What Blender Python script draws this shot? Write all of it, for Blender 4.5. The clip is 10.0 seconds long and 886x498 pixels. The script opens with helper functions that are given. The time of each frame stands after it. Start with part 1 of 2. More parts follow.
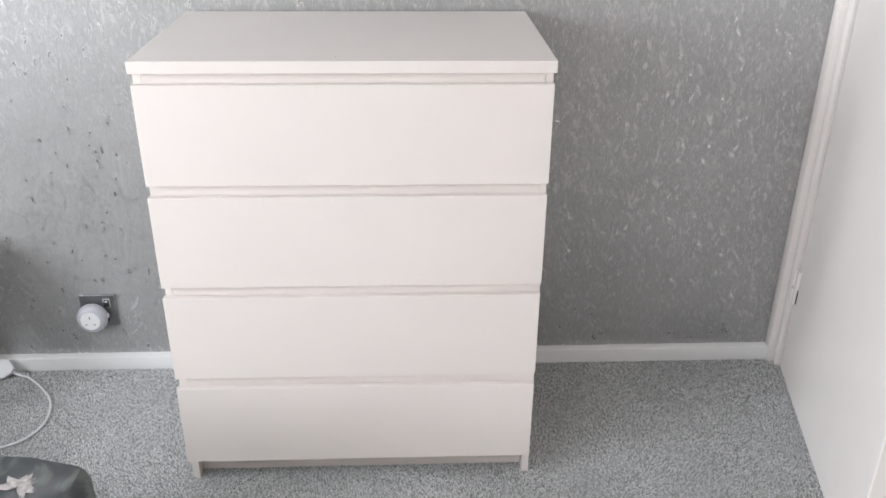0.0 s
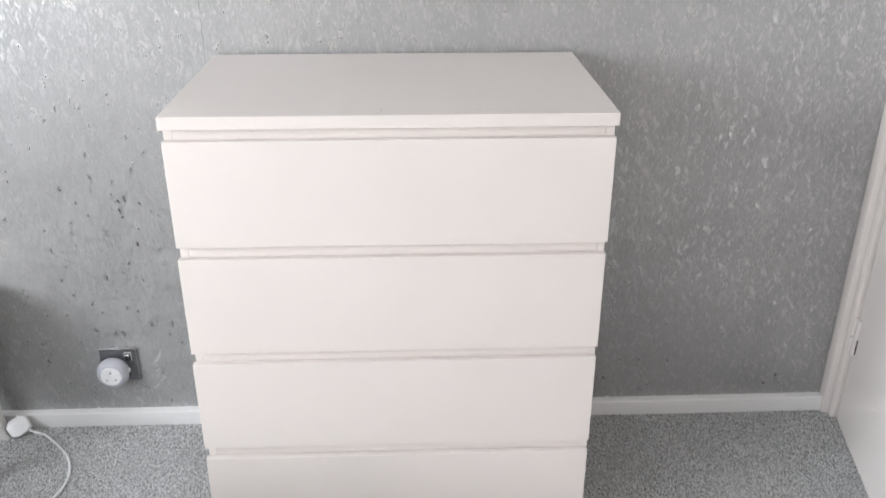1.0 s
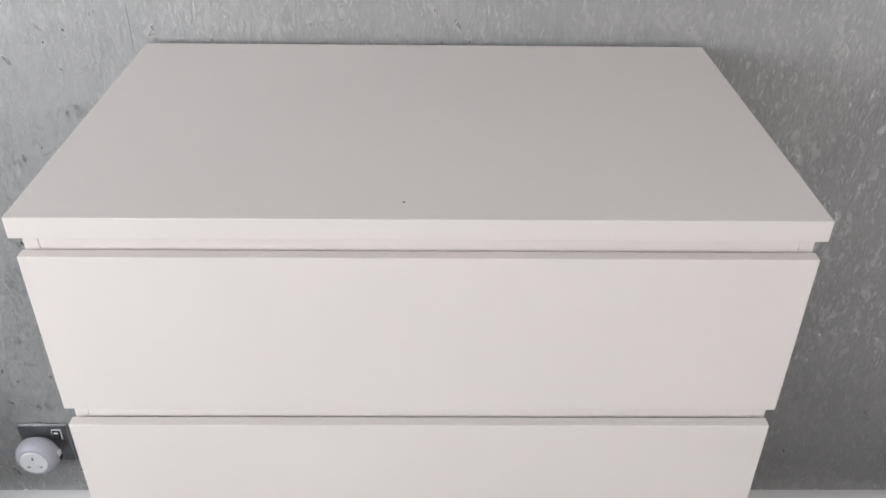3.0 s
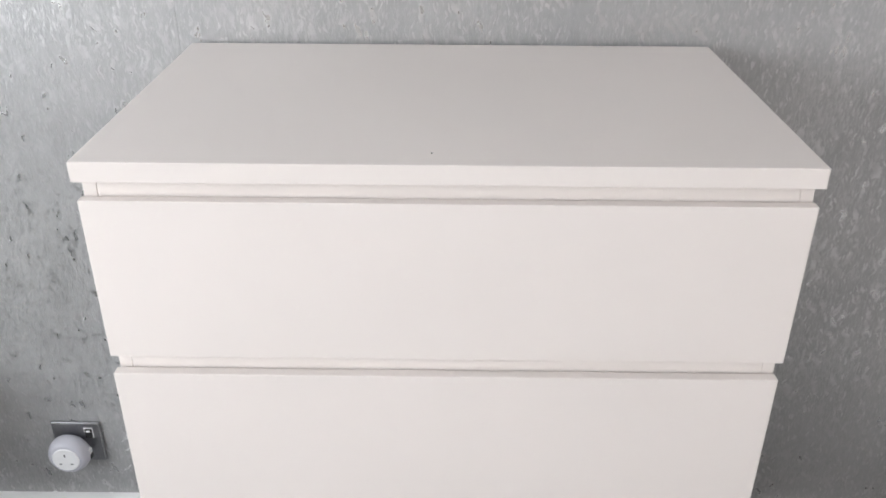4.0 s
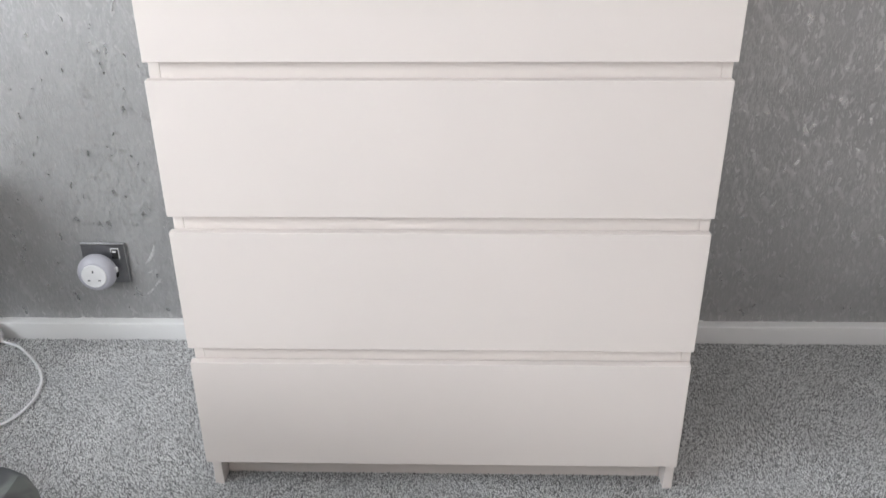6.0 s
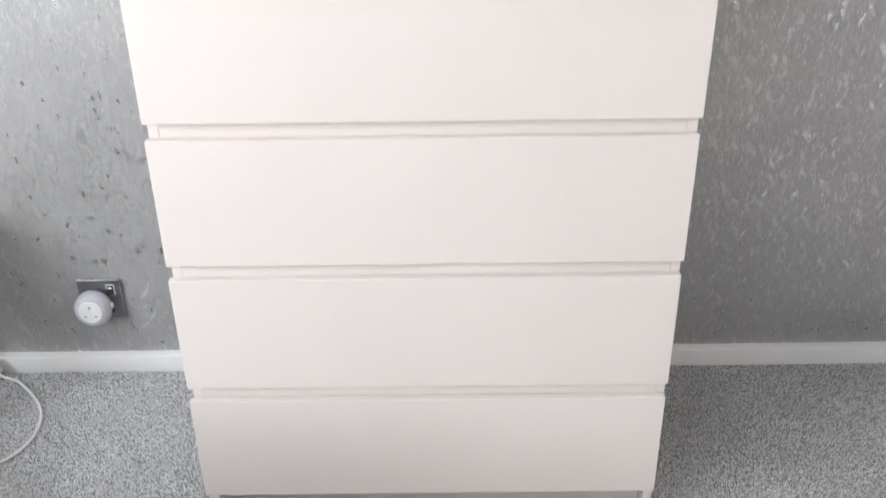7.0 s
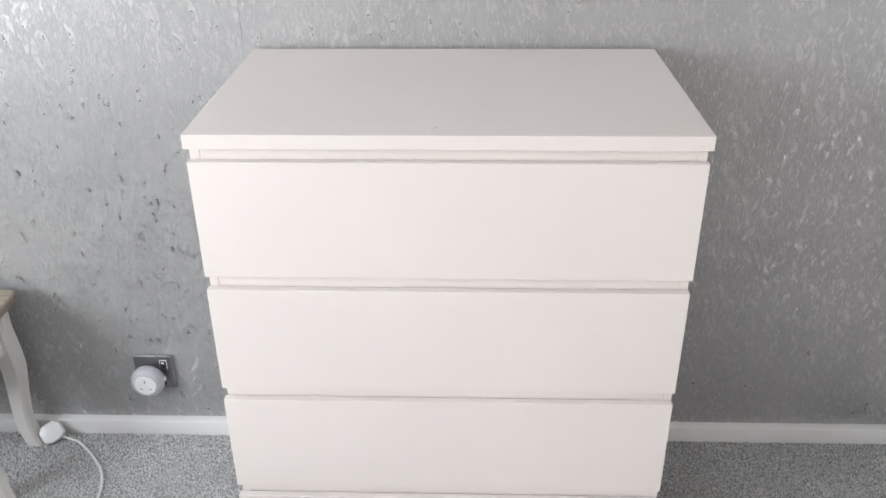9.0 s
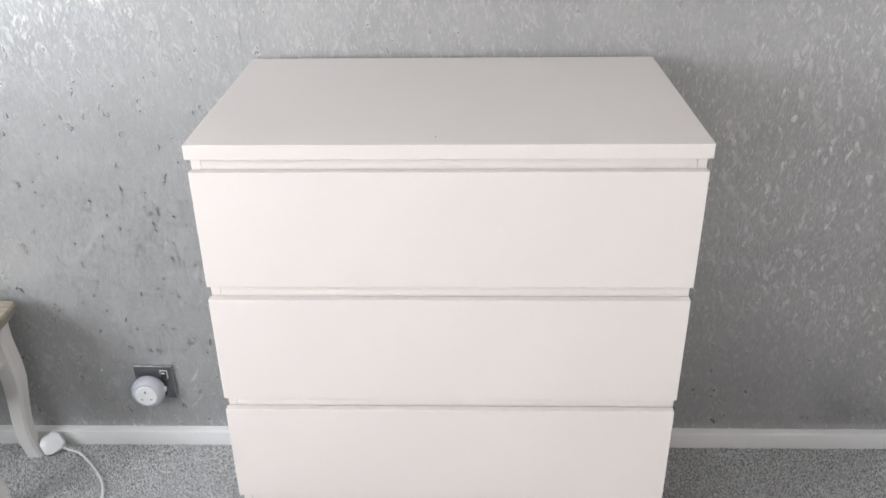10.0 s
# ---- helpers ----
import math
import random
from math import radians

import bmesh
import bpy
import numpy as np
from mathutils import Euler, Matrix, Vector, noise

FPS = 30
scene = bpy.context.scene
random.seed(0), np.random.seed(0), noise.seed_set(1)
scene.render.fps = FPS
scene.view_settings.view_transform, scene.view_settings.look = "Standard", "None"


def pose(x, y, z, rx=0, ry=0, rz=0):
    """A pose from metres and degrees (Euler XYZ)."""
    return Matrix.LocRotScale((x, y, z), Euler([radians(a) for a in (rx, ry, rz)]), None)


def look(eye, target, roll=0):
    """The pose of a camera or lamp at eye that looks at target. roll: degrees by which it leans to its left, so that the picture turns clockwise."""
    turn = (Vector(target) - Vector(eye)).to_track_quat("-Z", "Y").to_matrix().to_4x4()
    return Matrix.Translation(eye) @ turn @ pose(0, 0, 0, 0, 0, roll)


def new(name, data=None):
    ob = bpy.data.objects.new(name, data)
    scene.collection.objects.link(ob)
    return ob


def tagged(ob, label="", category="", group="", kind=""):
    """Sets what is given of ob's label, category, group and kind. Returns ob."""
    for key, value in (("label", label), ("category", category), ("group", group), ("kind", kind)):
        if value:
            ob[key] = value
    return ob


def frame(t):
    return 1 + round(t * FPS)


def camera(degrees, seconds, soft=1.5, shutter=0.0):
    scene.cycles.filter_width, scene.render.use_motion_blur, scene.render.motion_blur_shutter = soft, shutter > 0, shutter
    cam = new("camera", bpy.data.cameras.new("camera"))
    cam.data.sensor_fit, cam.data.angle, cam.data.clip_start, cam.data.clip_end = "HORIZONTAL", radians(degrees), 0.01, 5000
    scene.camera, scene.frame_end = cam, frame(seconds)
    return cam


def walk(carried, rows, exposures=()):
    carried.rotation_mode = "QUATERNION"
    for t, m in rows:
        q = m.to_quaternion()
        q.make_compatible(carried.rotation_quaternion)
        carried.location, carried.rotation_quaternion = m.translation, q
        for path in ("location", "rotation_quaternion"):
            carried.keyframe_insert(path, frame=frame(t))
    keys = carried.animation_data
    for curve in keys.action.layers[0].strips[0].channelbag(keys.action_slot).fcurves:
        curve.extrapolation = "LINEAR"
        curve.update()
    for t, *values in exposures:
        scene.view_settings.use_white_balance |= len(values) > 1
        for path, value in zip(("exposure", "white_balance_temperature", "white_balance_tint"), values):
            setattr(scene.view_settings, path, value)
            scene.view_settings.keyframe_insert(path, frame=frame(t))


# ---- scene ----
cam = camera(55.0, 10.0, shutter=0.3)
PATH = [
    (0, (0.118, -2.068, 1.384), (0.197, -0.274, 0.502), 0.5),
    (0.5, (0.079, -2.036, 1.393), (0.151, -0.232, 0.533), 0.2),
    (1, (0.039, -1.919, 1.417), (0.105, -0.112, 0.563), -0.0),
    (1.5, (0.059, -1.707, 1.423), (0.09, 0.074, 0.513), 0.4),
    (2, (0.039, -1.485, 1.426), (0.055, 0.247, 0.427), 0.1),
    (2.5, (0.001, -1.262, 1.432), (0.048, 0.431, 0.368), 0.3),
    (2.7, (0.011, -1.194, 1.427), (0.055, 0.482, 0.337), 0.6),
    (3.8, (0.01, -1.244, 1.382), (-0.012, 0.475, 0.359), 0.1),
    (4, (0.004, -1.32, 1.341), (-0.013, 0.445, 0.4), 0.3),
    (4.5, (0.054, -1.443, 1.294), (0.06, 0.37, 0.45), 1.1),
    (5, (0.075, -1.509, 1.19), (0.04, 0.314, 0.368), 1.0),
    (5.5, (0.04, -1.559, 1.068), (-0.014, 0.246, 0.209), 0.1),
    (5.7, (0.037, -1.591, 1.036), (-0.023, 0.203, 0.153), -0.3),
    (6.8, (0.03, -1.639, 1.065), (0.023, 0.146, 0.164), -0.6),
    (7, (0.033, -1.652, 1.128), (0.024, 0.138, 0.236), -0.8),
    (7.5, (0.045, -1.667, 1.249), (0.024, 0.118, 0.347), -0.8),
    (8, (0.041, -1.674, 1.356), (0.001, 0.071, 0.379), -0.8),
    (8.5, (0.043, -1.68, 1.44), (-0.013, 0.068, 0.469), -0.5),
    (9, (0.035, -1.691, 1.452), (-0.025, 0.069, 0.505), -0.5),
    (9.5, (0.038, -1.692, 1.455), (-0.022, 0.072, 0.516), -0.8),
    (10, (0.029, -1.693, 1.455), (-0.025, 0.076, 0.523), -0.8),
]
EXPOSURES = [(0, 0.03), (2.5, 0.02), (2.7, -0.26), (3.8, -0.08), (4.5, -0.06), (5.5, -0.12), (6.8, 0.08), (7, 0.10), (7.5, 0.05), (8.5, 0.03), (10, 0.03)]
walk(cam, [(t, look(eye, target, roll)) for t, eye, target, roll in PATH], EXPOSURES)


# ---- world, window light ----
world = bpy.data.worlds.new("sky")
scene.world = world
world.use_nodes = True
wn = world.node_tree
sky = wn.nodes.new("ShaderNodeTexSky")
sky.sky_type = 'NISHITA'
sky.sun_disc = False
sky.sun_elevation, sky.sun_rotation = radians(35), radians(60)
wn.links.new(sky.outputs[0], wn.nodes["Background"].inputs[0])
wn.nodes["Background"].inputs[1].default_value = 0.1

# the room: back wall at y = 0.006, door wall at x = 1.2, window wall at x = -2.4
XL, XR, YB, YN, H = -2.4, 1.2, 0.006, -3.4, 2.4
WY0, WY1, WZ0, WZ1 = -3.05, -1.05, 0.88, 2.0      # window opening in the left wall
day = bpy.data.lights.new("window_daylight", 'AREA')
day.shape, day.size, day.size_y = 'RECTANGLE', WY1 - WY0 - 0.1, WZ1 - WZ0 - 0.1
day.energy, day.color = 95, (0.905, 0.955, 1.0)
day_ob = new("window_daylight", day)
day_ob.matrix_world = look((XL - 0.02, (WY0 + WY1) / 2, (WZ0 + WZ1) / 2), (0, (WY0 + WY1) / 2, (WZ0 + WZ1) / 2 - 0.25))


# ---- materials ----
class Nodes:
    """A short way to write a node material."""

    def __init__(self, name):
        self.mat = bpy.data.materials.new(name)
        self.mat.use_nodes = True
        self.t = self.mat.node_tree
        self.bsdf = self.t.nodes["Principled BSDF"]

    def add(self, kind, **inputs):
        n = self.t.nodes.new(kind)
        for k, v in inputs.items():
            self.put(n, k, v)
        return n

    def put(self, n, key, v):
        sock = n.inputs[int(key[1:])] if key[0] == "i" and key[1:].isdigit() else n.inputs[key.replace("_", " ")]
        if isinstance(v, bpy.types.NodeSocket):
            self.t.links.new(v, sock)
        else:
            sock.default_value = v

    def set(self, **inputs):
        for k, v in inputs.items():
            self.put(self.bsdf, k, v)
        return self

    def coords(self, scale=(1, 1, 1), turn=(0, 0, 0)):
        tc = self.add("ShaderNodeTexCoord")
        m = self.add("ShaderNodeMapping", Vector=tc.outputs["Object"], Scale=scale, Rotation=[radians(a) for a in turn])
        return m.outputs[0]

    def noise(self, vec, scale, detail=3.0, rough=0.55, distortion=0.0):
        return self.add("ShaderNodeTexNoise", Vector=vec, Scale=scale, Detail=detail, Roughness=rough, Distortion=distortion).outputs

    def ramp(self, fac, stops):
        r = self.add("ShaderNodeValToRGB", Fac=fac)
        while len(r.color_ramp.elements) < len(stops):
            r.color_ramp.elements.new(0.5)
        for e, (p, c) in zip(r.color_ramp.elements, stops):
            e.position = p
            e.color = (c, c, c, 1) if isinstance(c, (int, float)) else (*c, 1)
        return r.outputs[0]

    def math(self, op, a, b=0.0, c=0.0):
        n = self.t.nodes.new("ShaderNodeMath")
        n.operation = op
        self.put(n, "i0", a), self.put(n, "i1", b), self.put(n, "i2", c)
        return n.outputs[0]

    def mix(self, fac, a, b):
        n = self.t.nodes.new("ShaderNodeMix")
        n.data_type = 'RGBA'
        self.put(n, "i0", fac), self.put(n, "i6", a), self.put(n, "i7", b)
        return n.outputs[2]

    def bump(self, height, strength, distance, after=None):
        n = self.add("ShaderNodeBump", Height=height, Strength=strength, Distance=distance)
        if after is not None:
            self.put(n, "Normal", after)
        return n.outputs[0]


def white_paint(name, colour, rough, relief=0.15, scale=180.0, streak=(1, 1, 1)):
    """Satin white paint or foil with faint blotches and a fine skin."""
    n = Nodes(name)
    c = n.coords(streak)
    big = n.noise(c, 3.0, 3)[0]
    fine = n.noise(c, scale, 3)[0]
    tone = n.ramp(big, [(0.3, tuple(x * 0.975 for x in colour)), (0.7, colour)])
    r = n.ramp(n.noise(c, 9.0, 4)[0], [(0.3, rough - 0.01), (0.7, rough + 0.03)])
    return n.set(Base_Color=tone, Roughness=r, Normal=n.bump(fine, relief, 0.0006)).mat


def wallpaper():
    """Silver embossed paper: dense fine upright ticks and scattered torn metallic flakes."""
    n = Nodes("silver_wallpaper")
    c = n.coords()
    warp = n.add("ShaderNodeVectorMath", i0=n.noise(c, 26.0, 2)[1], i1=(0.5, 0.5, 0.5))
    warp.operation = 'SUBTRACT'
    bent = n.add("ShaderNodeVectorMath", i0=warp.outputs[0], i1=(0.030, 0.030, 0.030), i2=c)
    bent.operation = 'MULTIPLY_ADD'
    torn = n.math('MULTIPLY_ADD', n.noise(n.coords((1, 1, 0.55)), 170.0, 4, 0.65)[0], 0.54, -0.27)

    def flakes(across, up, size, lean, shift):
        """Torn scraps, one to a cell at most, longer than wide."""
        turned = n.add("ShaderNodeMapping", Vector=bent.outputs[0], Rotation=(0, radians(lean), 0))
        m = n.add("ShaderNodeMapping", Vector=turned.outputs[0], Scale=(across, 1, up), Location=(shift, shift * 0.37, shift * 1.3))
        v = n.add("ShaderNodeTexVoronoi", Vector=m.outputs[0], Scale=1.0)
        d = n.math('ADD', v.outputs["Distance"], torn)
        return n.ramp(d, [(size, 1.0), (size + 0.09, 0.0)])

    large = n.math('MAXIMUM', flakes(48, 15, 0.21, 24, 3.1), flakes(62, 18, 0.18, -10, 17.3))
    small = n.math('MAXIMUM', flakes(120, 34, 0.19, 14, 8.7), flakes(150, 40, 0.18, -8, 29.2))
    m = n.add("ShaderNodeMapping", Vector=c, Scale=(270, 1, 78))
    f = n.noise(m.outputs[0], 1.0, 3.0, 0.6, 0.5)[0]
    patch = n.math('MULTIPLY_ADD', n.noise(c, 9.0, 3)[0], 0.34, -0.17)
    ticks = n.ramp(n.math('ADD', f, patch), [(0.50, 0.0), (0.60, 1.0)])
    vary = n.ramp(n.noise(c, 30.0, 2)[0], [(0.38, 0.35), (0.6, 1.0)])
    flake = n.math('MAXIMUM', n.math('MULTIPLY', n.math('MAXIMUM', large, n.math('MULTIPLY', small, 0.95)), vary), n.math('MULTIPLY', ticks, 0.40))
    grain = n.noise(c, 480.0, 3)[0]
    swell = n.noise(n.coords((60, 1, 26)), 1.0, 2)[0]
    cloud = n.noise(c, 4.0, 4)[0]
    mottle = n.noise(n.coords((1.8, 1, 0.7)), 60.0, 5, 0.68)[0]
    base = n.ramp(cloud, [(0.3, (0.372, 0.372, 0.374)), (0.7, (0.422, 0.422, 0.425))])
    base = n.mix(n.ramp(mottle, [(0.32, 0.40), (0.58, 0.0)]), base, (0.262, 0.264, 0.260, 1))
    colour = n.mix(flake, base, (0.575, 0.578, 0.578, 1))
    relief = n.math('MULTIPLY_ADD', swell, 0.30, n.math('MULTIPLY_ADD', mottle, 0.40, n.math('MULTIPLY', grain, 0.14)))
    height = n.math('MULTIPLY_ADD', n.math('MAXIMUM', flake, n.math('MULTIPLY', ticks, 0.8)), 0.085, relief)
    foil = n.math('MAXIMUM', flake, n.math('MULTIPLY', ticks, 0.68))
    rough = n.math('SUBTRACT', 0.48, n.math('MULTIPLY', foil, 0.21))
    metal = n.math('MULTIPLY_ADD', foil, 0.66, 0.18)
    return n.set(Base_Color=colour, Metallic=metal, Roughness=rough, Normal=n.bump(height, 0.8, 0.0022)).mat


def carpet_mat(name, island):
    n = Nodes(name)
    c = n.coords()
    # soft patches painted in for the shading of leaning pile
    lean_shade = n.noise(c, 7.0, 4)[0]
    speck = n.noise(c, 260.0, 2)[0]
    if island:
        rnd = n.add("ShaderNodeNewGeometry").outputs["Random Per Island"]
        tone = n.ramp(rnd, [(0.0, (0.11, 0.113, 0.116)), (0.25, (0.36, 0.365, 0.37)), (0.48, (0.89, 0.895, 0.90)), (1.0, (0.97, 0.97, 0.97))])
    else:
        # backing colour lowered to match the pile as darkened by its own shade
        tone = n.ramp(speck, [(0.3, (0.24, 0.245, 0.247)), (0.7, (0.46, 0.465, 0.468))])
    lean_toned = n.mix(n.ramp(lean_shade, [(0.42, 0.0), (0.62, 0.26)]), tone, (0.46, 0.465, 0.47, 1))
    n.set(Base_Color=lean_toned, Roughness=0.95, Normal=n.bump(speck, 0.6, 0.003))
    n.put(n.bsdf, "Sheen Weight", 0.15)
    return n.mat


def wood_top():
    n = Nodes("limed_oak")
    c = n.coords((3, 40, 40))
    grain = n.noise(c, 2.0, 5, 0.6, 0.8)[0]
    tone = n.ramp(grain, [(0.3, (0.24, 0.205, 0.16)), (0.7, (0.37, 0.325, 0.26))])
    return n.set(Base_Color=tone, Roughness=0.55, Normal=n.bump(grain, 0.25, 0.001)).mat


def bedding():
    """Grey sateen with cloudy printed foliage, and broad pale areas that brighten reflections."""
    n = Nodes("grey_printed_sateen")
    c = n.coords()
    leaf = n.noise(c, 11.0, 3, 0.5, 1.4)[0]
    tint = n.ramp(leaf, [(0.35, (0.115, 0.124, 0.135)), (0.5, (0.165, 0.174, 0.184)), (0.6, (0.29, 0.32, 0.31)), (0.7, (0.19, 0.195, 0.204))])
    # broad pale areas added to lighten what the wallpaper foil reflects
    pale_bounce = n.noise(n.coords((1, 1, 0.2)), 2.2, 2)[0]
    tint = n.mix(n.ramp(pale_bounce, [(0.48, 0.0), (0.58, 0.85)]), tint, (0.56, 0.555, 0.55, 1))
    weave = n.noise(c, 500.0, 2)[0]
    return n.set(Base_Color=tint, Roughness=0.42, Normal=n.bump(weave, 0.2, 0.0005)).mat


def plain(name, colour, rough, metal=0.0, blotch=0.05, scale=30.0):
    n = Nodes(name)
    c = n.coords()
    tone = n.ramp(n.noise(c, scale, 3)[0], [(0.3, tuple(x * (1 - blotch) for x in colour)), (0.7, tuple(min(1, x * (1 + blotch)) for x in colour))])
    return n.set(Base_Color=tone, Roughness=rough, Metallic=metal).mat


M_PAPER = wallpaper()
M_CHEST = white_paint("white_foil", (0.825, 0.766, 0.733), 0.345, 0.06, 240.0)
M_GLOSS = white_paint("white_gloss_paint", (0.905, 0.855, 0.832), 0.24, 0.10, 60.0)
M_SKIRT = white_paint("white_skirting_paint", (0.84, 0.84, 0.84), 0.35, 0.3, 90.0)
# wall tone darkened to cut the light bounced back into the room
M_WALL_DIM = white_paint("dimmed_matt_wall_paint", (0.50, 0.445, 0.41), 0.85, 0.3, 140.0)
# same wall tone lifted, so the wallpaper flakes mirror brighter walls
M_FAR = white_paint("pale_wall_paint", (0.80, 0.735, 0.685), 0.85, 0.3, 140.0)
M_CEIL = white_paint("ceiling_paint", (0.82, 0.81, 0.80), 0.9, 0.3, 120.0)
M_TABLE = white_paint("chalky_white_paint", (0.78, 0.765, 0.745), 0.5, 0.25, 70.0)
M_CARPET = carpet_mat("carpet_backing", False)
M_PILE = carpet_mat("carpet_pile", True)
M_OAK = wood_top()
M_BED = bedding()
M_PETAL = plain("printed_petal", (0.40, 0.365, 0.362), 0.5, 0, 0.3, 120)
M_LEAF = plain("printed_leaf", (0.26, 0.31, 0.28), 0.5, 0, 0.2, 80)
M_PLASTIC = plain("white_plastic", (0.80, 0.80, 0.81), 0.3)
M_LILAC = plain("lilac_grey_plastic", (0.50, 0.50, 0.555), 0.28)
M_DARK = plain("dark_slot", (0.02, 0.02, 0.02), 0.6)
M_SLOT = plain("shadowed_slot", (0.14, 0.14, 0.15), 0.6)
M_NICKEL = plain("black_nickel", (0.30, 0.30, 0.315), 0.36, 1.0, 0.08, 200)
M_STEEL = plain("bright_steel", (0.62, 0.62, 0.62), 0.25, 1.0)
M_GLASS = plain("window_glass", (1, 1, 1), 0.0, 0, 0)
M_GLASS.node_tree.nodes["Principled BSDF"].inputs["Transmission Weight"].default_value = 1.0
M_SCUFF = plain("scuffed_foil", (0.58, 0.58, 0.58), 0.5, 0.1, 0.25, 300)
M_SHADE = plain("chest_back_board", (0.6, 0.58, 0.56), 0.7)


# ---- mesh helpers ----
def to_object(name, bm, material, smooth=False):
    me = bpy.data.meshes.new(name)
    bmesh.ops.recalc_face_normals(bm, faces=bm.faces)
    bm.to_mesh(me)
    bm.free()
    if material is not None:
        me.materials.append(material)
    if smooth:
        for p in me.polygons:
            p.use_smooth = True
        me.set_sharp_from_angle(angle=radians(38))
    return new(name, me)


def part(name, bm, material, parent, label="", smooth=False):
    ob = to_object(name, bm, material, smooth)
    ob.parent = parent
    ob.matrix_parent_inverse = parent.matrix_world.inverted()
    return tagged(ob, label)


def structure(name, bm, material, label, category, smooth=False):
    return tagged(to_object(name, bm, material, smooth), label, category, kind="structure")


def thing(name, at, label, category, group=""):
    ob = new(name)
    ob.empty_display_size = 0.05
    ob.matrix_world = Matrix.Translation(at)
    bpy.context.view_layer.update()
    return tagged(ob, label, category, group)


def box(x0, x1, y0, y1, z0, z1, bevel=0.0, segments=2, bm=None):
    own = bmesh.new()
    bmesh.ops.create_cube(own, size=1.0, matrix=Matrix.Translation(((x0 + x1) / 2, (y0 + y1) / 2, (z0 + z1) / 2)) @ Matrix.Diagonal((x1 - x0, y1 - y0, z1 - z0, 1)))
    if bevel:
        bmesh.ops.bevel(own, geom=own.edges[:], offset=bevel, segments=segments, profile=0.5, affect='EDGES', clamp_overlap=True)
    if bm is None:
        return own
    join(bm, own)
    return bm


def join(bm, other, m=None):
    if m is not None:
        other.transform(m)
    tmp = bpy.data.meshes.new("tmp")
    other.to_mesh(tmp)
    other.free()
    bm.from_mesh(tmp)
    bpy.data.meshes.remove(tmp)


def lathe(profile, segments=40):
    """A solid turned round the z axis from (radius, height) pairs."""
    bm = bmesh.new()
    rings = []
    for r, z in profile:
        rings.append([bm.verts.new((r * math.cos(2 * math.pi * i / segments), r * math.sin(2 * math.pi * i / segments), z)) for i in range(segments)])
    for a, b in zip(rings, rings[1:]):
        for i in range(segments):
            bm.faces.new((a[i], a[(i + 1) % segments], b[(i + 1) % segments], b[i]))
    bm.faces.new(rings[0])
    bm.faces.new(rings[-1])
    return bm


def catmull(points, steps):
    out = []
    for i in range(len(points) - 1):
        p0, p1, p2, p3 = (Vector(points[max(0, min(len(points) - 1, i + k))]) for k in (-1, 0, 1, 2))
        for s in range(steps):
            u = s / steps
            out.append(0.5 * (2 * p1 + (p2 - p0) * u + (2 * p0 - 5 * p1 + 4 * p2 - p3) * u * u + (3 * p1 - p0 - 3 * p2 + p3) * u ** 3))
    out.append(Vector(points[-1]))
    return out


def tube(points, radius, segments=10):
    bm = bmesh.new()
    rings = []
    for i, p in enumerate(points):
        d = (points[min(i + 1, len(points) - 1)] - points[max(i - 1, 0)]).normalized()
        side = d.cross(Vector((0, 0, 1))).normalized()
        up = side.cross(d)
        rings.append([bm.verts.new(p + radius * (math.cos(a) * side + math.sin(a) * up)) for a in (2 * math.pi * k / segments for k in range(segments))])
    for a, b in zip(rings, rings[1:]):
        for k in range(segments):
            bm.faces.new((a[k], a[(k + 1) % segments], b[(k + 1) % segments], b[k]))
    bm.faces.new(rings[0])
    bm.faces.new(rings[-1])
    return bm


# ---- the room ----
T = 0.12
DY0, DY1, DH = -0.825, -0.050, 2.02               # doorway in the right wall
SEAM = -0.424                                     # joint between two lengths of paper
structure("wall_north", box(SEAM + 0.0001, XR + T, YB, YB + T, -0.1, H, 0.0005), M_PAPER, "silver grey embossed metallic wallpaper on the back wall", "wall")
wall_left = structure("wall_north_left", box(XL - T, SEAM - 0.0001, YB, YB + T, -0.1, H, 0.0005), M_PAPER, "silver grey embossed metallic wallpaper on the back wall", "wall")


def scuff(points, width):
    """A thin tapered scrape on the back wall, from (x, z) points."""
    bm = bmesh.new()
    line = catmull([(x, YB - 0.0006, z) for x, z in points], 5)
    rails = []
    for i, p in enumerate(line):
        d = (line[min(i + 1, len(line) - 1)] - line[max(i - 1, 0)]).normalized()
        side = Vector((-d.z, 0, d.x))
        w = width * math.sin(math.pi * (i + 0.6) / (len(line) + 0.2)) * (0.8 + 0.4 * noise.noise((i * 0.9, p.x * 40, 0)))
        rails.append((bm.verts.new(p + side * w / 2), bm.verts.new(p + Vector((0, -0.0005, 0))), bm.verts.new(p - side * w / 2)))
    for a, b in zip(rails, rails[1:]):
        bm.faces.new((a[0], a[1], b[1], b[0]))
        bm.faces.new((a[1], a[2], b[2], b[1]))
    part("scuff", bm, M_SCUFF, wall_left, "pale scuff on the wallpaper", True)


scuff([(-0.629, 0.232), (-0.634, 0.214), (-0.645, 0.196), (-0.656, 0.185)], 0.0095)
scuff([(-0.626, 0.150), (-0.634, 0.140), (-0.643, 0.130)], 0.0065)
scuff([(-0.646, 0.126), (-0.654, 0.117), (-0.664, 0.110)], 0.0065)
scuff([(-0.640, 0.172), (-0.646, 0.166), (-0.654, 0.163)], 0.0055)
structure("wall_south", box(XL - T, XR + T, YN - T, YN, -0.1, H), M_FAR, "plain pale matt painted wall", "wall")
bm = box(XR, XR + T, YN, DY0, -0.1, H)
box(XR, XR + T, DY1, YB, -0.1, H, bm=bm)
box(XR, XR + T, DY0, DY1, DH, H, bm=bm)
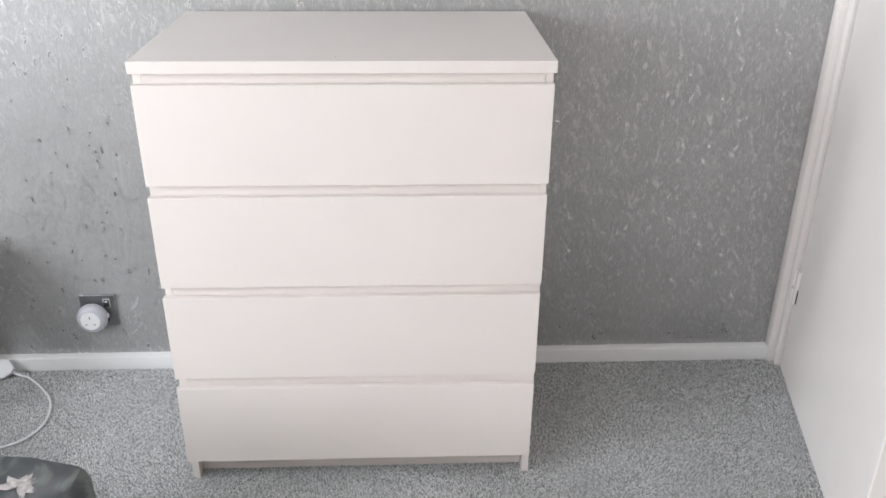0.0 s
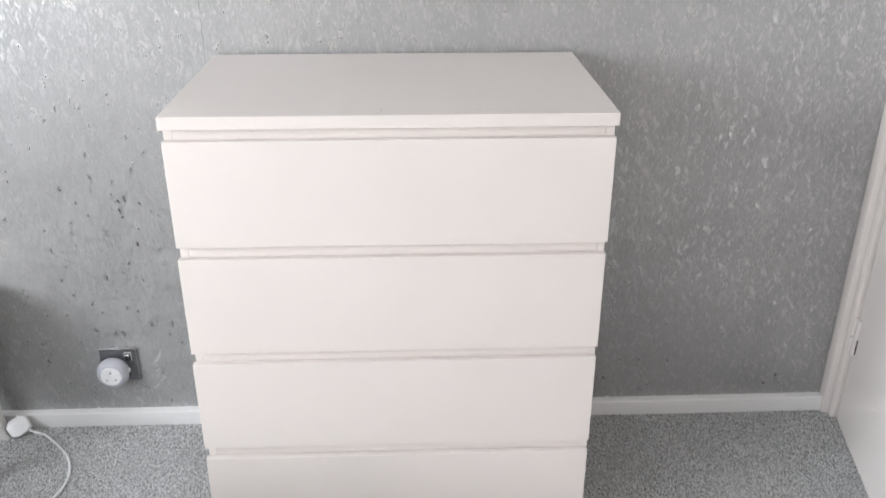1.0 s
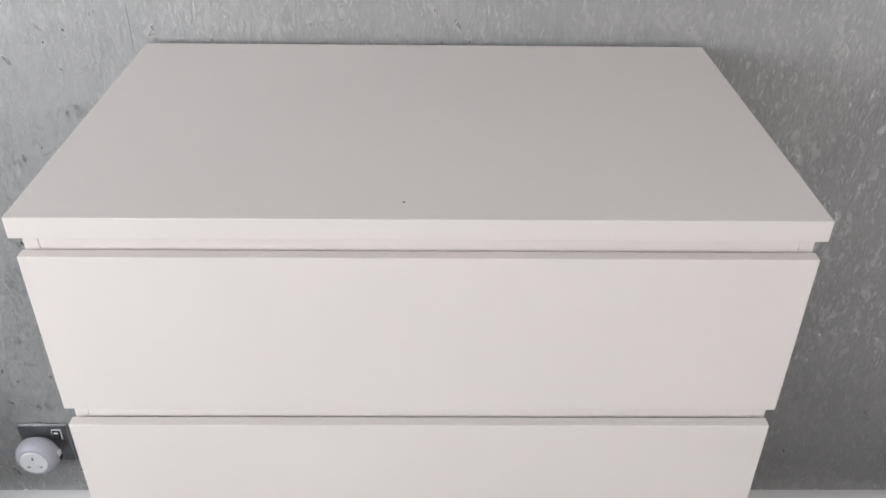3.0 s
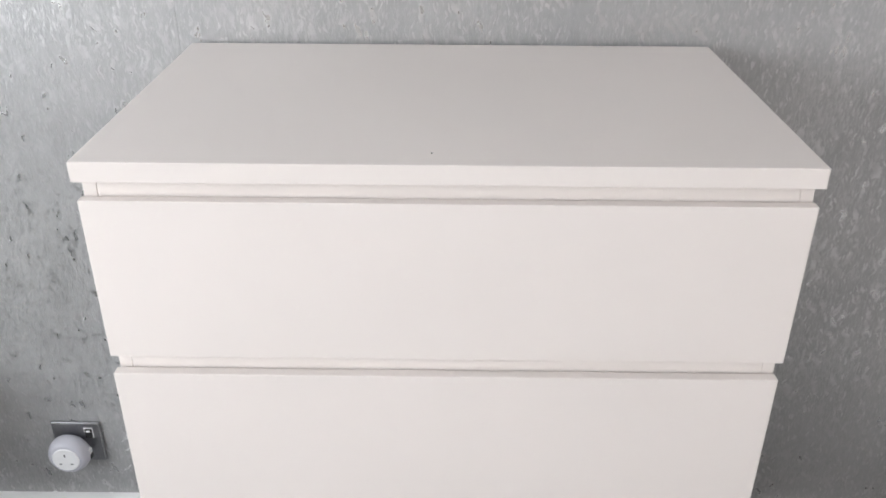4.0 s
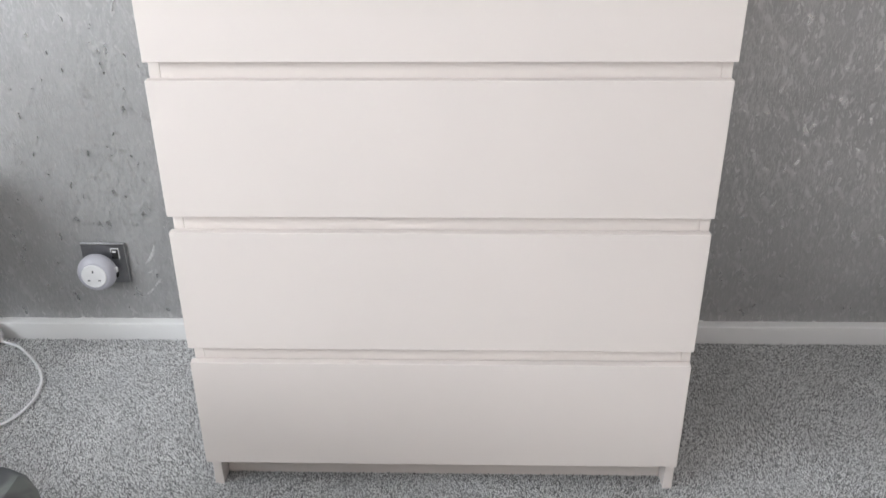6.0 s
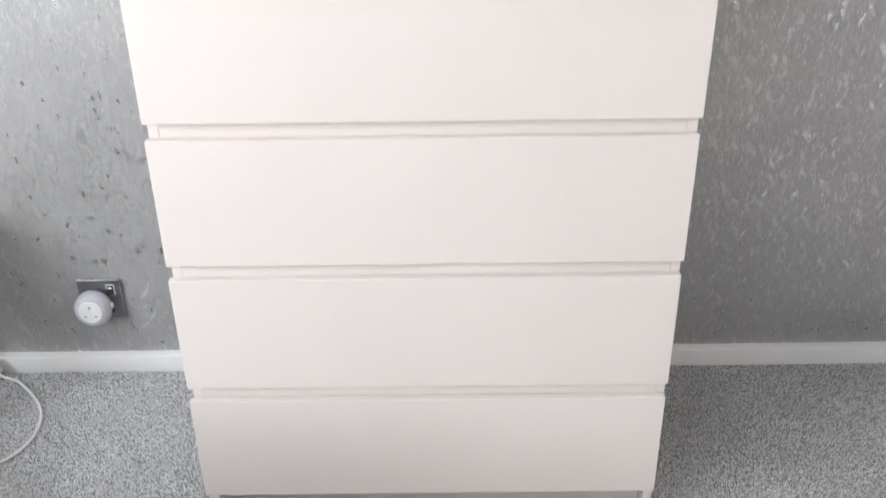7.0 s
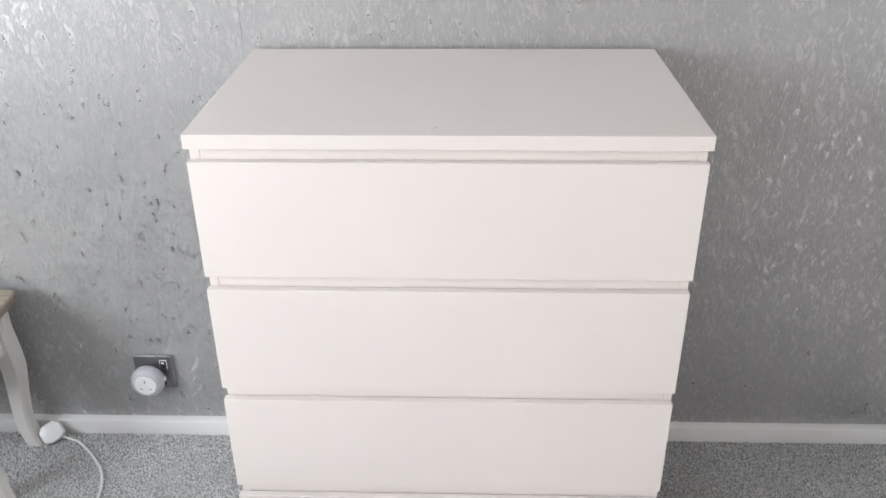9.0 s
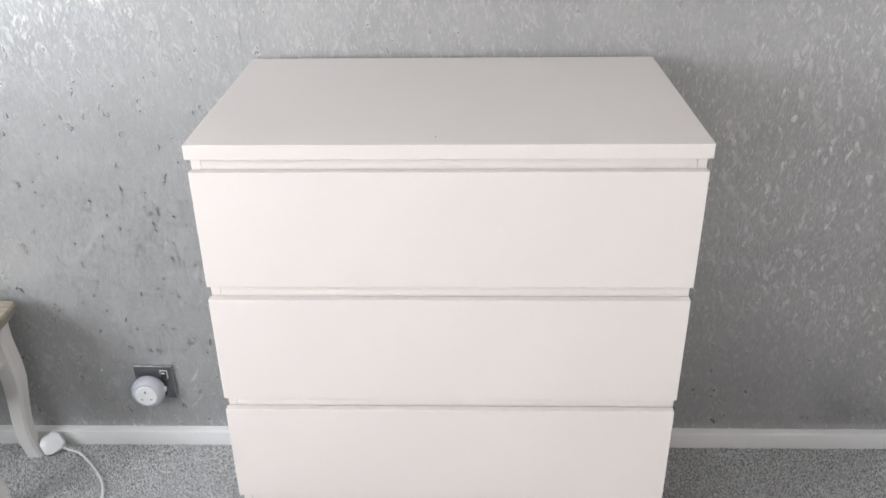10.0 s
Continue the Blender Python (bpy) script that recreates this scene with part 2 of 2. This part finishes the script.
# wall colour darkened to weaken its bounce light
structure("wall_east", bm, M_WALL_DIM, "plain painted wall with a doorway, darkened to cut bounce light", "wall")
bm = box(XL - T, XL, YN, WY0, -0.1, H)
box(XL - T, XL, WY1, YB, -0.1, H, bm=bm)
box(XL - T, XL, WY0, WY1, -0.1, WZ0, bm=bm)
box(XL - T, XL, WY0, WY1, WZ1, H, bm=bm)
structure("wall_west", bm, M_FAR, "plain pale painted wall with a window opening", "wall")
structure("ceiling", box(XL - T, XR + T + 1.0, YN - T, YB + T, H, H + 0.1), M_CEIL, "plain white painted ceiling", "ceiling")
structure("floor", box(XL - T, XR + T + 1.0, YN - T, YB + T, -0.2, 0.0045), M_CARPET, "grey speckled cut-pile carpet", "floor")
# unseen wall, in the same tone darkened against bounce light
structure("wall_landing", box(XR + T + 1.0, XR + 2 * T + 1.0, YN - T, YB + T, -0.1, H), M_WALL_DIM, "unseen plain wall beyond the doorway, darkened to cut bounce light", "wall")


def skirting(x0, x1):
    bm = bmesh.new()
    prof = [(YB, -0.01), (-0.015, -0.01), (-0.016, 0.0), (-0.016, 0.0425), (-0.0145, 0.0470), (-0.010, 0.0495), (YB, 0.0503)]
    n = 260
    rows = []
    for i in range(n + 1):
        x = x0 + (x1 - x0) * i / n
        rows.append([bm.verts.new((x, y + (0.0006 * noise.noise((x * 3, y * 20, z * 9)) if y < YB else 0), z + (0.0011 * noise.noise((x * 23, 3, z)) + 0.0012 * (x - 0.9) if z > 0.035 else 0))) for y, z in prof])
    for a, b in zip(rows, rows[1:]):
        for k in range(len(prof) - 1):
            bm.faces.new((a[k], a[k + 1], b[k + 1], b[k]))
    bm.faces.new(rows[0])
    bm.faces.new(rows[-1])
    return bm


base = structure("baseboard", skirting(XL, 1.153), M_SKIRT, "low white painted skirting board with a rounded top", "skirting board", True)
for k in range(26):                                # dried paint runs along the top edge
    bx = random.choice((random.uniform(-1.3, -0.42), random.uniform(0.42, 1.12)))
    bm = bmesh.new()
    bmesh.ops.create_icosphere(bm, subdivisions=2, radius=1.0)
    for v in bm.verts:
        v.co *= 1 + 0.35 * noise.noise(v.co * 1.7 + Vector((k * 3.1, 0, 0)))
    bm.transform(Matrix.Translation((bx, YB - 0.0014, 0.0482 + 0.0012 * (bx - 0.9) + random.uniform(0.001, 0.0035))) @ Matrix.Diagonal((random.uniform(0.002, 0.007), 0.0016, random.uniform(0.0012, 0.0028), 1)))
    part("paint_run", bm, M_SKIRT, base, smooth=True)

# window: frame, sill, panes
bm = box(XL - 0.09, XL - 0.03, WY0, WY0 + 0.05, WZ0, WZ1, 0.004)
box(XL - 0.09, XL - 0.03, WY1 - 0.05, WY1, WZ0, WZ1, 0.004, bm=bm)
box(XL - 0.09, XL - 0.03, WY0 + 0.05, WY1 - 0.05, WZ0, WZ0 + 0.05, 0.004, bm=bm)
box(XL - 0.09, XL - 0.03, WY0 + 0.05, WY1 - 0.05, WZ1 - 0.05, WZ1, 0.004, bm=bm)
win = structure("window_1", bm, M_GLOSS, "white framed window that lets in daylight", "window")
part("window_sill", box(XL - 0.03, XL + 0.10, WY0 - 0.05, WY1 + 0.05, WZ0 - 0.03, WZ0, 0.006), M_GLOSS, win)
pane = part("pane", box(XL - 0.066, XL - 0.06, WY0 + 0.05, WY1 - 0.05, WZ0 + 0.05, WZ1 - 0.05), M_GLASS, win)
pane.visible_shadow = False

# door frame and the door that stands ajar
bm = box(1.153, XR - 0.001, -0.026, YB - 0.001, -0.005, DH + 0.06, 0.0015)
box(1.170, XR - 0.001, -0.050, -0.0262, -0.005, DH + 0.06, 0.0035, 3, bm)
frame_ob = structure("door_frame", bm, M_GLOSS, "white painted door frame post in the wall corner", "door frame", True)
part("architrave", box(XR - 0.02, XR - 0.001, DY0 - 0.07, DY0, -0.005, DH + 0.06, 0.005, 3), M_GLOSS, frame_ob)
part("head", box(XR - 0.02, XR - 0.001, DY0, DY1 - 0.002, DH, DH + 0.06, 0.005, 3), M_GLOSS, frame_ob)

DOOR_TURN = -11.8
door = structure("door_1", box(0.0, 0.040, -0.762, 0.0, 0.008, 1.99, 0.0025, 2), M_GLOSS, "plain flush white gloss door standing slightly ajar", "door")
door.matrix_world = pose(1.181, -0.054, 0, 0, 0, DOOR_TURN)
bpy.context.view_layer.update()


def door_part(name, bm, material, label=""):
    bm.transform(door.matrix_world)
    return part(name, bm, material, door, label, True)


for hz in (0.272,):
    bm = lathe([(0.0045, 0.0), (0.0058, 0.002), (0.0058, 0.045)], 16)
    hinge = door_part("hinge", (bm.transform(Matrix.Translation((-0.008, -0.004, hz - 0.05))), bm)[1], M_GLOSS, "white painted butt hinge")
    bm = lathe([(0.0058, 0.0), (0.0058, 0.046), (0.004, 0.05)], 16)
    bm.transform(door.matrix_world @ Matrix.Translation((-0.008, -0.004, hz)))
    part("knuckle", bm, M_GLOSS, hinge, smooth=True)
    bm = box(-0.009, 0.0, -0.0252, -0.004, hz - 0.05, hz + 0.05, 0.001)
    bm.transform(door.matrix_world)
    part("leaf", bm, M_GLOSS, hinge)
    # dark strip that stands in for the shade inside the hinge gap
    bm = box(-0.0030, -0.0002, -0.0270, -0.0254, hz - 0.046, hz - 0.004)
    bm.transform(door.matrix_world)
    part("gap", bm, M_DARK, hinge, "dark strip for the shade in the gap beside the knuckle")


# ---- the chest of drawers ----
def chest_of_drawers():
    ch = thing("chest_of_drawers", (0, -0.25, 0), "plain white four-drawer chest standing on the carpet against the wall", "chest of drawers")
    F, B = -0.495, -0.0178
    part("top", box(-0.400, 0.400, F, -0.0065, 0.9765, 1.0, 0.0009), M_CHEST, ch)
    bm = lathe([(0.0011, 0.0), (0.0008, 0.0006)], 10)
    bm.transform(Matrix.Translation((-0.017, -0.4615, 1.0)))
    part("mark", bm, M_DARK, ch, "tiny dark mark on the top")
    for s in (-1, 1):
        x0, x1 = sorted((s * 0.3965, s * 0.381))
        part("side_panel", box(x0, x1, F + 0.018, B, -0.002, 0.976, 0.0008), M_CHEST, ch)
    part("back_board", box(-0.3795, 0.3795, B - 0.008, B - 0.002, 0.03, 0.975), M_SHADE, ch)
    part("plinth", box(-0.3800, 0.3800, F + 0.050, F + 0.066, 0.002, 0.0700, 0.0008), M_CHEST, ch)
    for z, dx in ((0.9552, 0.0), (0.7280, -0.001), (0.5003, -0.002), (0.2708, -0.0028)):
        rail = box(-0.3803, 0.38095, F + 0.0172, F + 0.036, z - 0.004, min(z + 0.0245, 0.9755), 0.001)
        part("rail", rail, M_CHEST, ch)
        front = part("drawer", box(-0.3972 + dx, 0.3972 + dx, F, F + 0.0137, z - 0.2025, z, 0.0009), M_CHEST, ch)
        body = box(-0.372, -0.360, F + 0.037, B - 0.03, z - 0.18, z - 0.04)
        box(0.360, 0.372, F + 0.037, B - 0.03, z - 0.18, z - 0.04, bm=body)
        box(-0.3598, 0.3598, B - 0.042, B - 0.03, z - 0.18, z - 0.04, bm=body)
        box(-0.3598, 0.3598, F + 0.037, B - 0.0425, z - 0.18, z - 0.174, bm=body)
        part("drawer_box", body, M_SHADE, front)
    return ch


chest_of_drawers()


# ---- wall socket, plug-in adaptor ----
def wall_socket(x, z):
    so = thing("wall_socket", (x, YB - 0.001, z), "dark nickel wall socket plate with a bright steel rim", "socket")
    h = 0.0485
    part("face_plate", box(x - h, x + h, YB - 0.0065, YB - 0.0005, z - h, z + h, 0.0022, 3), M_NICKEL, so, smooth=True)
    bm = box(x - h + 0.001, x + h - 0.001, YB - 0.0072, YB - 0.0064, z + h - 0.0035, z + h - 0.0015)
    box(x + h - 0.0026, x + h - 0.0012, YB - 0.0072, YB - 0.0064, z - h + 0.002, z + h - 0.0038, bm=bm)
    part("edge", bm, M_STEEL, so, "bright steel rim")
    rx, rz = x + 0.0245, z + 0.0235
    # pale strips that paint the highlight along the rocker's edges
    rim = box(rx - 0.009, rx + 0.009, YB - 0.0078, YB - 0.0064, rz + 0.0105, rz + 0.0125)
    box(rx - 0.009, rx - 0.0075, YB - 0.0078, YB - 0.0064, rz + 0.002, rz + 0.0105, bm=rim)
    box(rx + 0.0075, rx + 0.009, YB - 0.0078, YB - 0.0064, rz - 0.0125, rz + 0.0105, bm=rim)
    switch = part("switch", box(rx - 0.007, rx + 0.007, YB - 0.0095, YB - 0.0064, rz - 0.0115, rz + 0.0100, 0.0012), M_DARK, so, "black rocker switch")
    part("rocker_highlight", rim, M_PLASTIC, switch, "pale strips for the highlight on the rocker edges")
    part("indicator", box(rx - 0.004, rx + 0.004, YB - 0.0100, YB - 0.0094, rz + 0.003, rz + 0.0075), M_PLASTIC, switch)
    return so


def adaptor(x, z):
    ad = thing("plug_in_adaptor", (x, YB - 0.008, z), "round lilac-white plug-through night light in the wall socket", "adaptor")
    m = Matrix.Translation((x, YB - 0.008, z)) @ pose(0, 0, 0, 90, 0, 0)
    bm = lathe([(0.028, 0.0), (0.034, 0.006), (0.0395, 0.012), (0.0410, 0.020), (0.0405, 0.027), (0.0375, 0.0345), (0.0325, 0.0395), (0.0300, 0.0405)], 56)
    bm.transform(m)
    part("body", bm, M_LILAC, ad, smooth=True)
    bm = lathe([(0.0268, 0.0395), (0.0266, 0.0420), (0.0254, 0.0430)], 48)
    bm.transform(m)
    face = part("face", bm, M_PLASTIC, ad, "white socket face", True)
    for dx, dz, w, hh in ((0, 0.0115, 0.0032, 0.0066), (-0.0112, -0.0095, 0.0056, 0.0027), (0.0112, -0.0095, 0.0056, 0.0027)):
        part("slot", box(x + dx - w / 2, x + dx + w / 2, YB - 0.0517, YB - 0.0507, z + dz - hh / 2, z + dz + hh / 2, 0.0004), M_SLOT, face, "dark pin slot")
    # dark block that stands in for the dark gap below the sensor
    part("sensor_gap", box(x + 0.0385, x + 0.0425, YB - 0.030, YB - 0.020, z - 0.013, z - 0.0015, 0.001), M_DARK, ad, "dark block for the gap below the sensor")
    part("sensor", box(x + 0.0380, x + 0.0435, YB - 0.032, YB - 0.022, z - 0.001, z + 0.011, 0.002), M_PLASTIC, ad)
    return ad


wall_socket(-0.739, 0.1905)
adaptor(-0.750, 0.1805)


# ---- loose plug and its flex ----
def loose_plug():
    pl = thing("mains_plug", (-1.017, -0.05, 0), "white three-pin mains plug with its flex lying on the carpet", "plug")
    outline = [(-0.026, -0.018), (-0.012, -0.027), (0.012, -0.027), (0.026, -0.018), (0.027, 0.012), (0.016, 0.026), (-0.016, 0.026), (-0.027, 0.012)]
    bm = bmesh.new()
    vs = [bm.verts.new((a, b, 0)) for a, b in outline]
    f = bm.faces.new(vs)
    top = bmesh.ops.extrude_face_region(bm, geom=[f])
    bmesh.ops.translate(bm, verts=[v for v in top["geom"] if isinstance(v, bmesh.types.BMVert)], vec=(0, 0, 0.024))
    bmesh.ops.bevel(bm, geom=bm.edges[:], offset=0.0045, segments=3, profile=0.5, affect='EDGES', clamp_overlap=True)
    lie = Matrix.Translation((-1.016, -0.036, 0.024)) @ pose(0, 0, 0, 48, 6, 4) @ pose(0, 0, 0, 0, 0, 38) @ Matrix.Diagonal((1.04, 0.95, 0.9, 1))
    bm.transform(lie)
    part("body", bm, M_PLASTIC, pl, smooth=True)
    for dx, dy in ((0, 0.013), (-0.011, -0.008), (0.011, -0.008)):
        bm = box(dx - 0.003, dx + 0.003, dy - 0.002, dy + 0.002, -0.016, 0.001, 0.0006)
        bm.transform(lie)
        part("pin", bm, M_STEEL, pl, "metal pin")
    pts = [(-0.993, -0.044, 0.020), (-0.972, -0.047, 0.013), (-0.945, -0.056, 0.0105), (-0.915, -0.082, 0.0095), (-0.884, -0.113, 0.0095), (-0.854, -0.150, 0.0095),
           (-0.832, -0.198, 0.0095), (-0.824, -0.252, 0.0095), (-0.837, -0.305, 0.0095), (-0.874, -0.346, 0.0095), (-0.930, -0.368, 0.0095), (-1.000, -0.370, 0.0095), (-1.090, -0.366, 0.0095), (-1.200, -0.40, 0.0095)]
    part("flex", tube(catmull(pts, 6), 0.0034), M_PLASTIC, pl, smooth=True)
    bm = tube([Vector((-1.000, -0.0425, 0.022)), Vector((-0.985, -0.0450, 0.0175))], 0.005, 12)
    part("flex_sleeve", bm, M_PLASTIC, pl, smooth=True)


loose_plug()


# ---- bedside table with curved legs ----
def bedside_table():
    x0, x1, y0, y1, top = -1.41, -1.008, -0.302, -0.030, 0.445
    tb = thing("bedside_table", ((x0 + x1) / 2, (y0 + y1) / 2, 0), "white painted bedside table with curved legs and limed wood top", "bedside table")
    # moulded top
    bm = bmesh.new()
    rings = []
    for inset, z in ((0.018, top - 0.040), (0.012, top - 0.030), (0.004, top - 0.022), (0.0, top - 0.014), (0.0, top - 0.004), (0.004, top)):
        r = 0.018
        ring = []
        for cx, cy, a0 in ((x1 - r, y1 - r, 0), (x0 + r, y1 - r, 90), (x0 + r, y0 + r, 180), (x1 - r, y0 + r, 270)):
            for k in range(6):
                a = radians(a0 + 18 * k)
                ring.append(bm.verts.new((cx + (r - inset) * math.cos(a), cy + (r - inset) * math.sin(a), z)))
        rings.append(ring)
    for a, b in zip(rings, rings[1:]):
        for k in range(len(a)):
            bm.faces.new((a[k], a[(k + 1) % len(a)], b[(k + 1) % len(a)], b[k]))
    bm.faces.new(rings[0])
    bm.faces.new(rings[-1])
    part("tabletop", bm, M_OAK, tb, "limed oak top with a moulded edge", True)
    body = box(x0 + 0.05, x1 - 0.05, y0 + 0.045, y1 - 0.03, top - 0.155, top - 0.0405, 0.003)
    part("apron", body, M_TABLE, tb)
    # cabriole legs: offset outward along the diagonal, width, height
    shape = [(0.010, 0.044, top - 0.041), (0.008, 0.046, 0.345), (0.012, 0.048, 0.290), (0.015, 0.046, 0.235), (0.010, 0.041, 0.175), (0.005, 0.038, 0.115), (0.005, 0.037, 0.070), (0.011, 0.038, 0.030), (0.019, 0.040, 0.004)]
    spine = catmull(shape, 4)
    for cx, sx in ((x0 + 0.066, -1), (x1 - 0.067, 1)):
        for cy, sy in ((y0 + 0.057, -1), (y1 - 0.021, 1)):
            flare = 0.022 if sy < 0 else 0.0
            bm = bmesh.new()
            rings = []
            for off, w, z in spine:
                oy = off * (0.15 if sy > 0 else 0.9)
                px, py, hw = cx + sx * (off + flare * (1 - z / top)), cy + sy * oy, w / 2
                ch = hw * 0.3
                ring = [(hw, -hw + ch), (hw, hw - ch), (hw - ch, hw), (-hw + ch, hw), (-hw, hw - ch), (-hw, -hw + ch), (-hw + ch, -hw), (hw - ch, -hw)]
                rings.append([bm.verts.new((px + a, min(py + b, -0.004), z)) for a, b in ring])
            for a, b in zip(rings, rings[1:]):
                for k in range(8):
                    bm.faces.new((a[k], a[(k + 1) % 8], b[(k + 1) % 8], b[k]))
            bm.faces.new(rings[0])
            bm.faces.new(rings[-1])
            part("leg", bm, M_TABLE, tb, smooth=True)
    return tb


bedside_table()


# ---- the bed, of which one covered corner shows ----
def bed():
    BX0, BX1, BY0, BY1, TOPZ = -2.34, -0.426, -2.30, -0.868, 0.424
    bd = thing("bed", ((BX0 + BX1) / 2, (BY0 + BY1) / 2, 0), "double bed covered with grey floral printed satin bedding", "bed")
    part("base", box(BX0, BX1 - 0.08, BY0 + 0.05, BY1 - 0.15, 0.03, 0.22, 0.01), M_TABLE, bd)
    part("mattress", box(BX0, BX1 - 0.055, BY0 + 0.03, BY1 - 0.12, 0.222, 0.385, 0.03, 3), M_CEIL, bd)
    bm = bmesh.new()
    nx, ny = 90, 64
    grid = []
    drop = 0.20
    for j in range(ny + 1):
        row = []
        for i in range(nx + 1):
            u = BX0 + (BX1 + drop - BX0) * i / nx
            v = (BY0 - drop) + (BY1 + drop - BY0 + drop) * j / ny
            # distance outside a rounded outline whose long edge falls back towards the corner
            lim = BY1 - 0.14 * max(0.0, u + 0.74)
            R = 0.028
            qx, qy = u - (BX1 - R), max(v - (lim - R), (BY0 + R) - v)
            out = math.hypot(max(qx, 0), max(qy, 0)) + min(max(qx, qy), 0) - R
            x, y, dz = u, v, 0.0
            if out > 0:
                dz = out
                gx, gy = max(qx, 0), max(qy, 0)
                ln = math.hypot(gx, gy)
                back = out - 0.012 * min(1, out / 0.03)
                x -= back * gx / ln
                y -= back * gy / ln * (1 if v > (BY0 + BY1) / 2 else -1)
            fold = noise.noise((u * 3.1, v * 3.1, 0.3))
            # unseen rise at the head, added to block window light under the table
            head_rise = min(1.0, max(0.0, (-1.15 - u) / 0.45))
            z = TOPZ + 0.15 * head_rise * head_rise * (3 - 2 * head_rise) - dz + 0.012 * fold + 0.004 * noise.noise((u * 14, v * 14, 2))
            if dz > 0:
                s = min(1, dz / 0.08)
                x += s * 0.014 * noise.noise((u * 9, v * 9, 1.0))
                y += s * 0.014 * noise.noise((u * 9, v * 9, 5.0))
            row.append(bm.verts.new((x, y, z)))
        grid.append(row)
    for j in range(ny):
        for i in range(nx):
            bm.faces.new((grid[j][i], grid[j][i + 1], grid[j + 1][i + 1], grid[j + 1][i]))
    bmesh.ops.solidify(bm, geom=bm.faces[:], thickness=0.012)
    cover = part("duvet", bm, M_BED, bd, "grey satin duvet cover with pale printed flowers", True)

    def ground(x, y):
        return TOPZ + 0.012 * noise.noise((x * 3.1, y * 3.1, 0.3)) + 0.004 * noise.noise((x * 14, y * 14, 2)) + 0.0035

    def flower(cx, cy, size, first, last, petals, breadth, paint):
        for k in range(petals):
            a = radians(first + (last - first) * k / max(1, petals - 1) + random.uniform(-7, 7))
            ln = size * random.uniform(0.78, 1.08)
            w = size * breadth * random.uniform(0.85, 1.15)
            fb = bmesh.new()
            top_e, low_e = [], []
            for s in range(9):
                q = s / 8
                half = w * math.sin(math.pi * (0.04 + 0.95 * q ** 0.8))
                bend = a + 0.25 * (q - 0.5) * (1 if k % 2 else -1)
                for side, lst in ((1, top_e), (-1, low_e)):
                    x = cx + math.cos(bend) * ln * q - math.sin(a) * half * side
                    y = cy + math.sin(bend) * ln * q + math.cos(a) * half * side
                    lst.append(fb.verts.new((x, y, ground(x, y) - 0.0022 + 0.00015 * k)))
            for s in range(8):
                fb.faces.new((top_e[s], low_e[s], low_e[s + 1], top_e[s + 1]))
            part("printed_petal", fb, paint, cover, "pale printed petal")

    flower(-0.522, -0.972, 0.036, -50, 190, 11, 0.17, M_PETAL)
    flower(-0.590, -1.000, 0.050, -30, 120, 5, 0.36, M_PETAL)
    flower(-0.575, -0.925, 0.045, 150, 260, 3, 0.30, M_LEAF)
    flower(-0.75, -1.25, 0.06, 0, 320, 8, 0.25, M_PETAL)
    flower(-0.62, -1.50, 0.055, 0, 320, 8, 0.25, M_PETAL)
    return bd


bed()


# ---- carpet pile: short upright tufts over the part of the floor that shows ----
def carpet_pile(x0, x1, y0, y1, step):
    rng = np.random.default_rng(5)
    gx, gy = np.meshgrid(np.arange(x0, x1, step), np.arange(y0, y1, step))
    x = gx.ravel() + rng.uniform(-0.5, 0.5, gx.size) * step
    y = gy.ravel() + rng.uniform(-0.5, 0.5, gx.size) * step
    # nothing grows under the chest or past the door
    keep = ~((np.abs(x) < 0.40) & (y > -0.44)) & (x < 1.172 + (y + 0.054) * 0.2089 + 0.03)
    x, y = x[keep], y[keep]
    n = x.size
    z0 = 0.008
    r = rng.uniform(0.0011, 0.0018, n)
    h = rng.uniform(0.0015, 0.0048, n) - 0.003 + z0
    a = rng.uniform(0, 2 * np.pi, n)
    lean_x = rng.normal(0, 0.0014, n) + 0.0012 * np.sin(x * 11 + y * 5)
    lean_y = rng.normal(0, 0.0014, n) + 0.0010 * np.sin(x * 6 - y * 13)
    v = np.empty((n, 4, 3))
    for k in range(3):
        v[:, k, 0] = x + r * np.cos(a + k * 2.0944)
        v[:, k, 1] = y + r * np.sin(a + k * 2.0944)
        v[:, k, 2] = z0 - 0.004
    v[:, 3, 0], v[:, 3, 1], v[:, 3, 2] = x + lean_x, y + lean_y, h
    base = np.arange(n)[:, None, None] * 4
    f = (base + np.array([[0, 1, 3], [1, 2, 3], [2, 0, 3]])[None]).reshape(-1, 3)
    me = bpy.data.meshes.new("carpet_pile")
    me.vertices.add(n * 4)
    me.vertices.foreach_set("co", v.ravel())
    me.loops.add(f.size)
    me.loops.foreach_set("vertex_index", f.ravel().astype(np.int32))
    me.polygons.add(len(f))
    me.polygons.foreach_set("loop_start", np.arange(0, f.size, 3, dtype=np.int32))
    me.update(calc_edges=True)
    me.materials.append(M_PILE)
    return tagged(new("carpet_pile", me), "short grey speckled carpet pile", "carpet", kind="stuff")


carpet_pile(-1.35, 1.22, -1.05, -0.016, 0.0023)
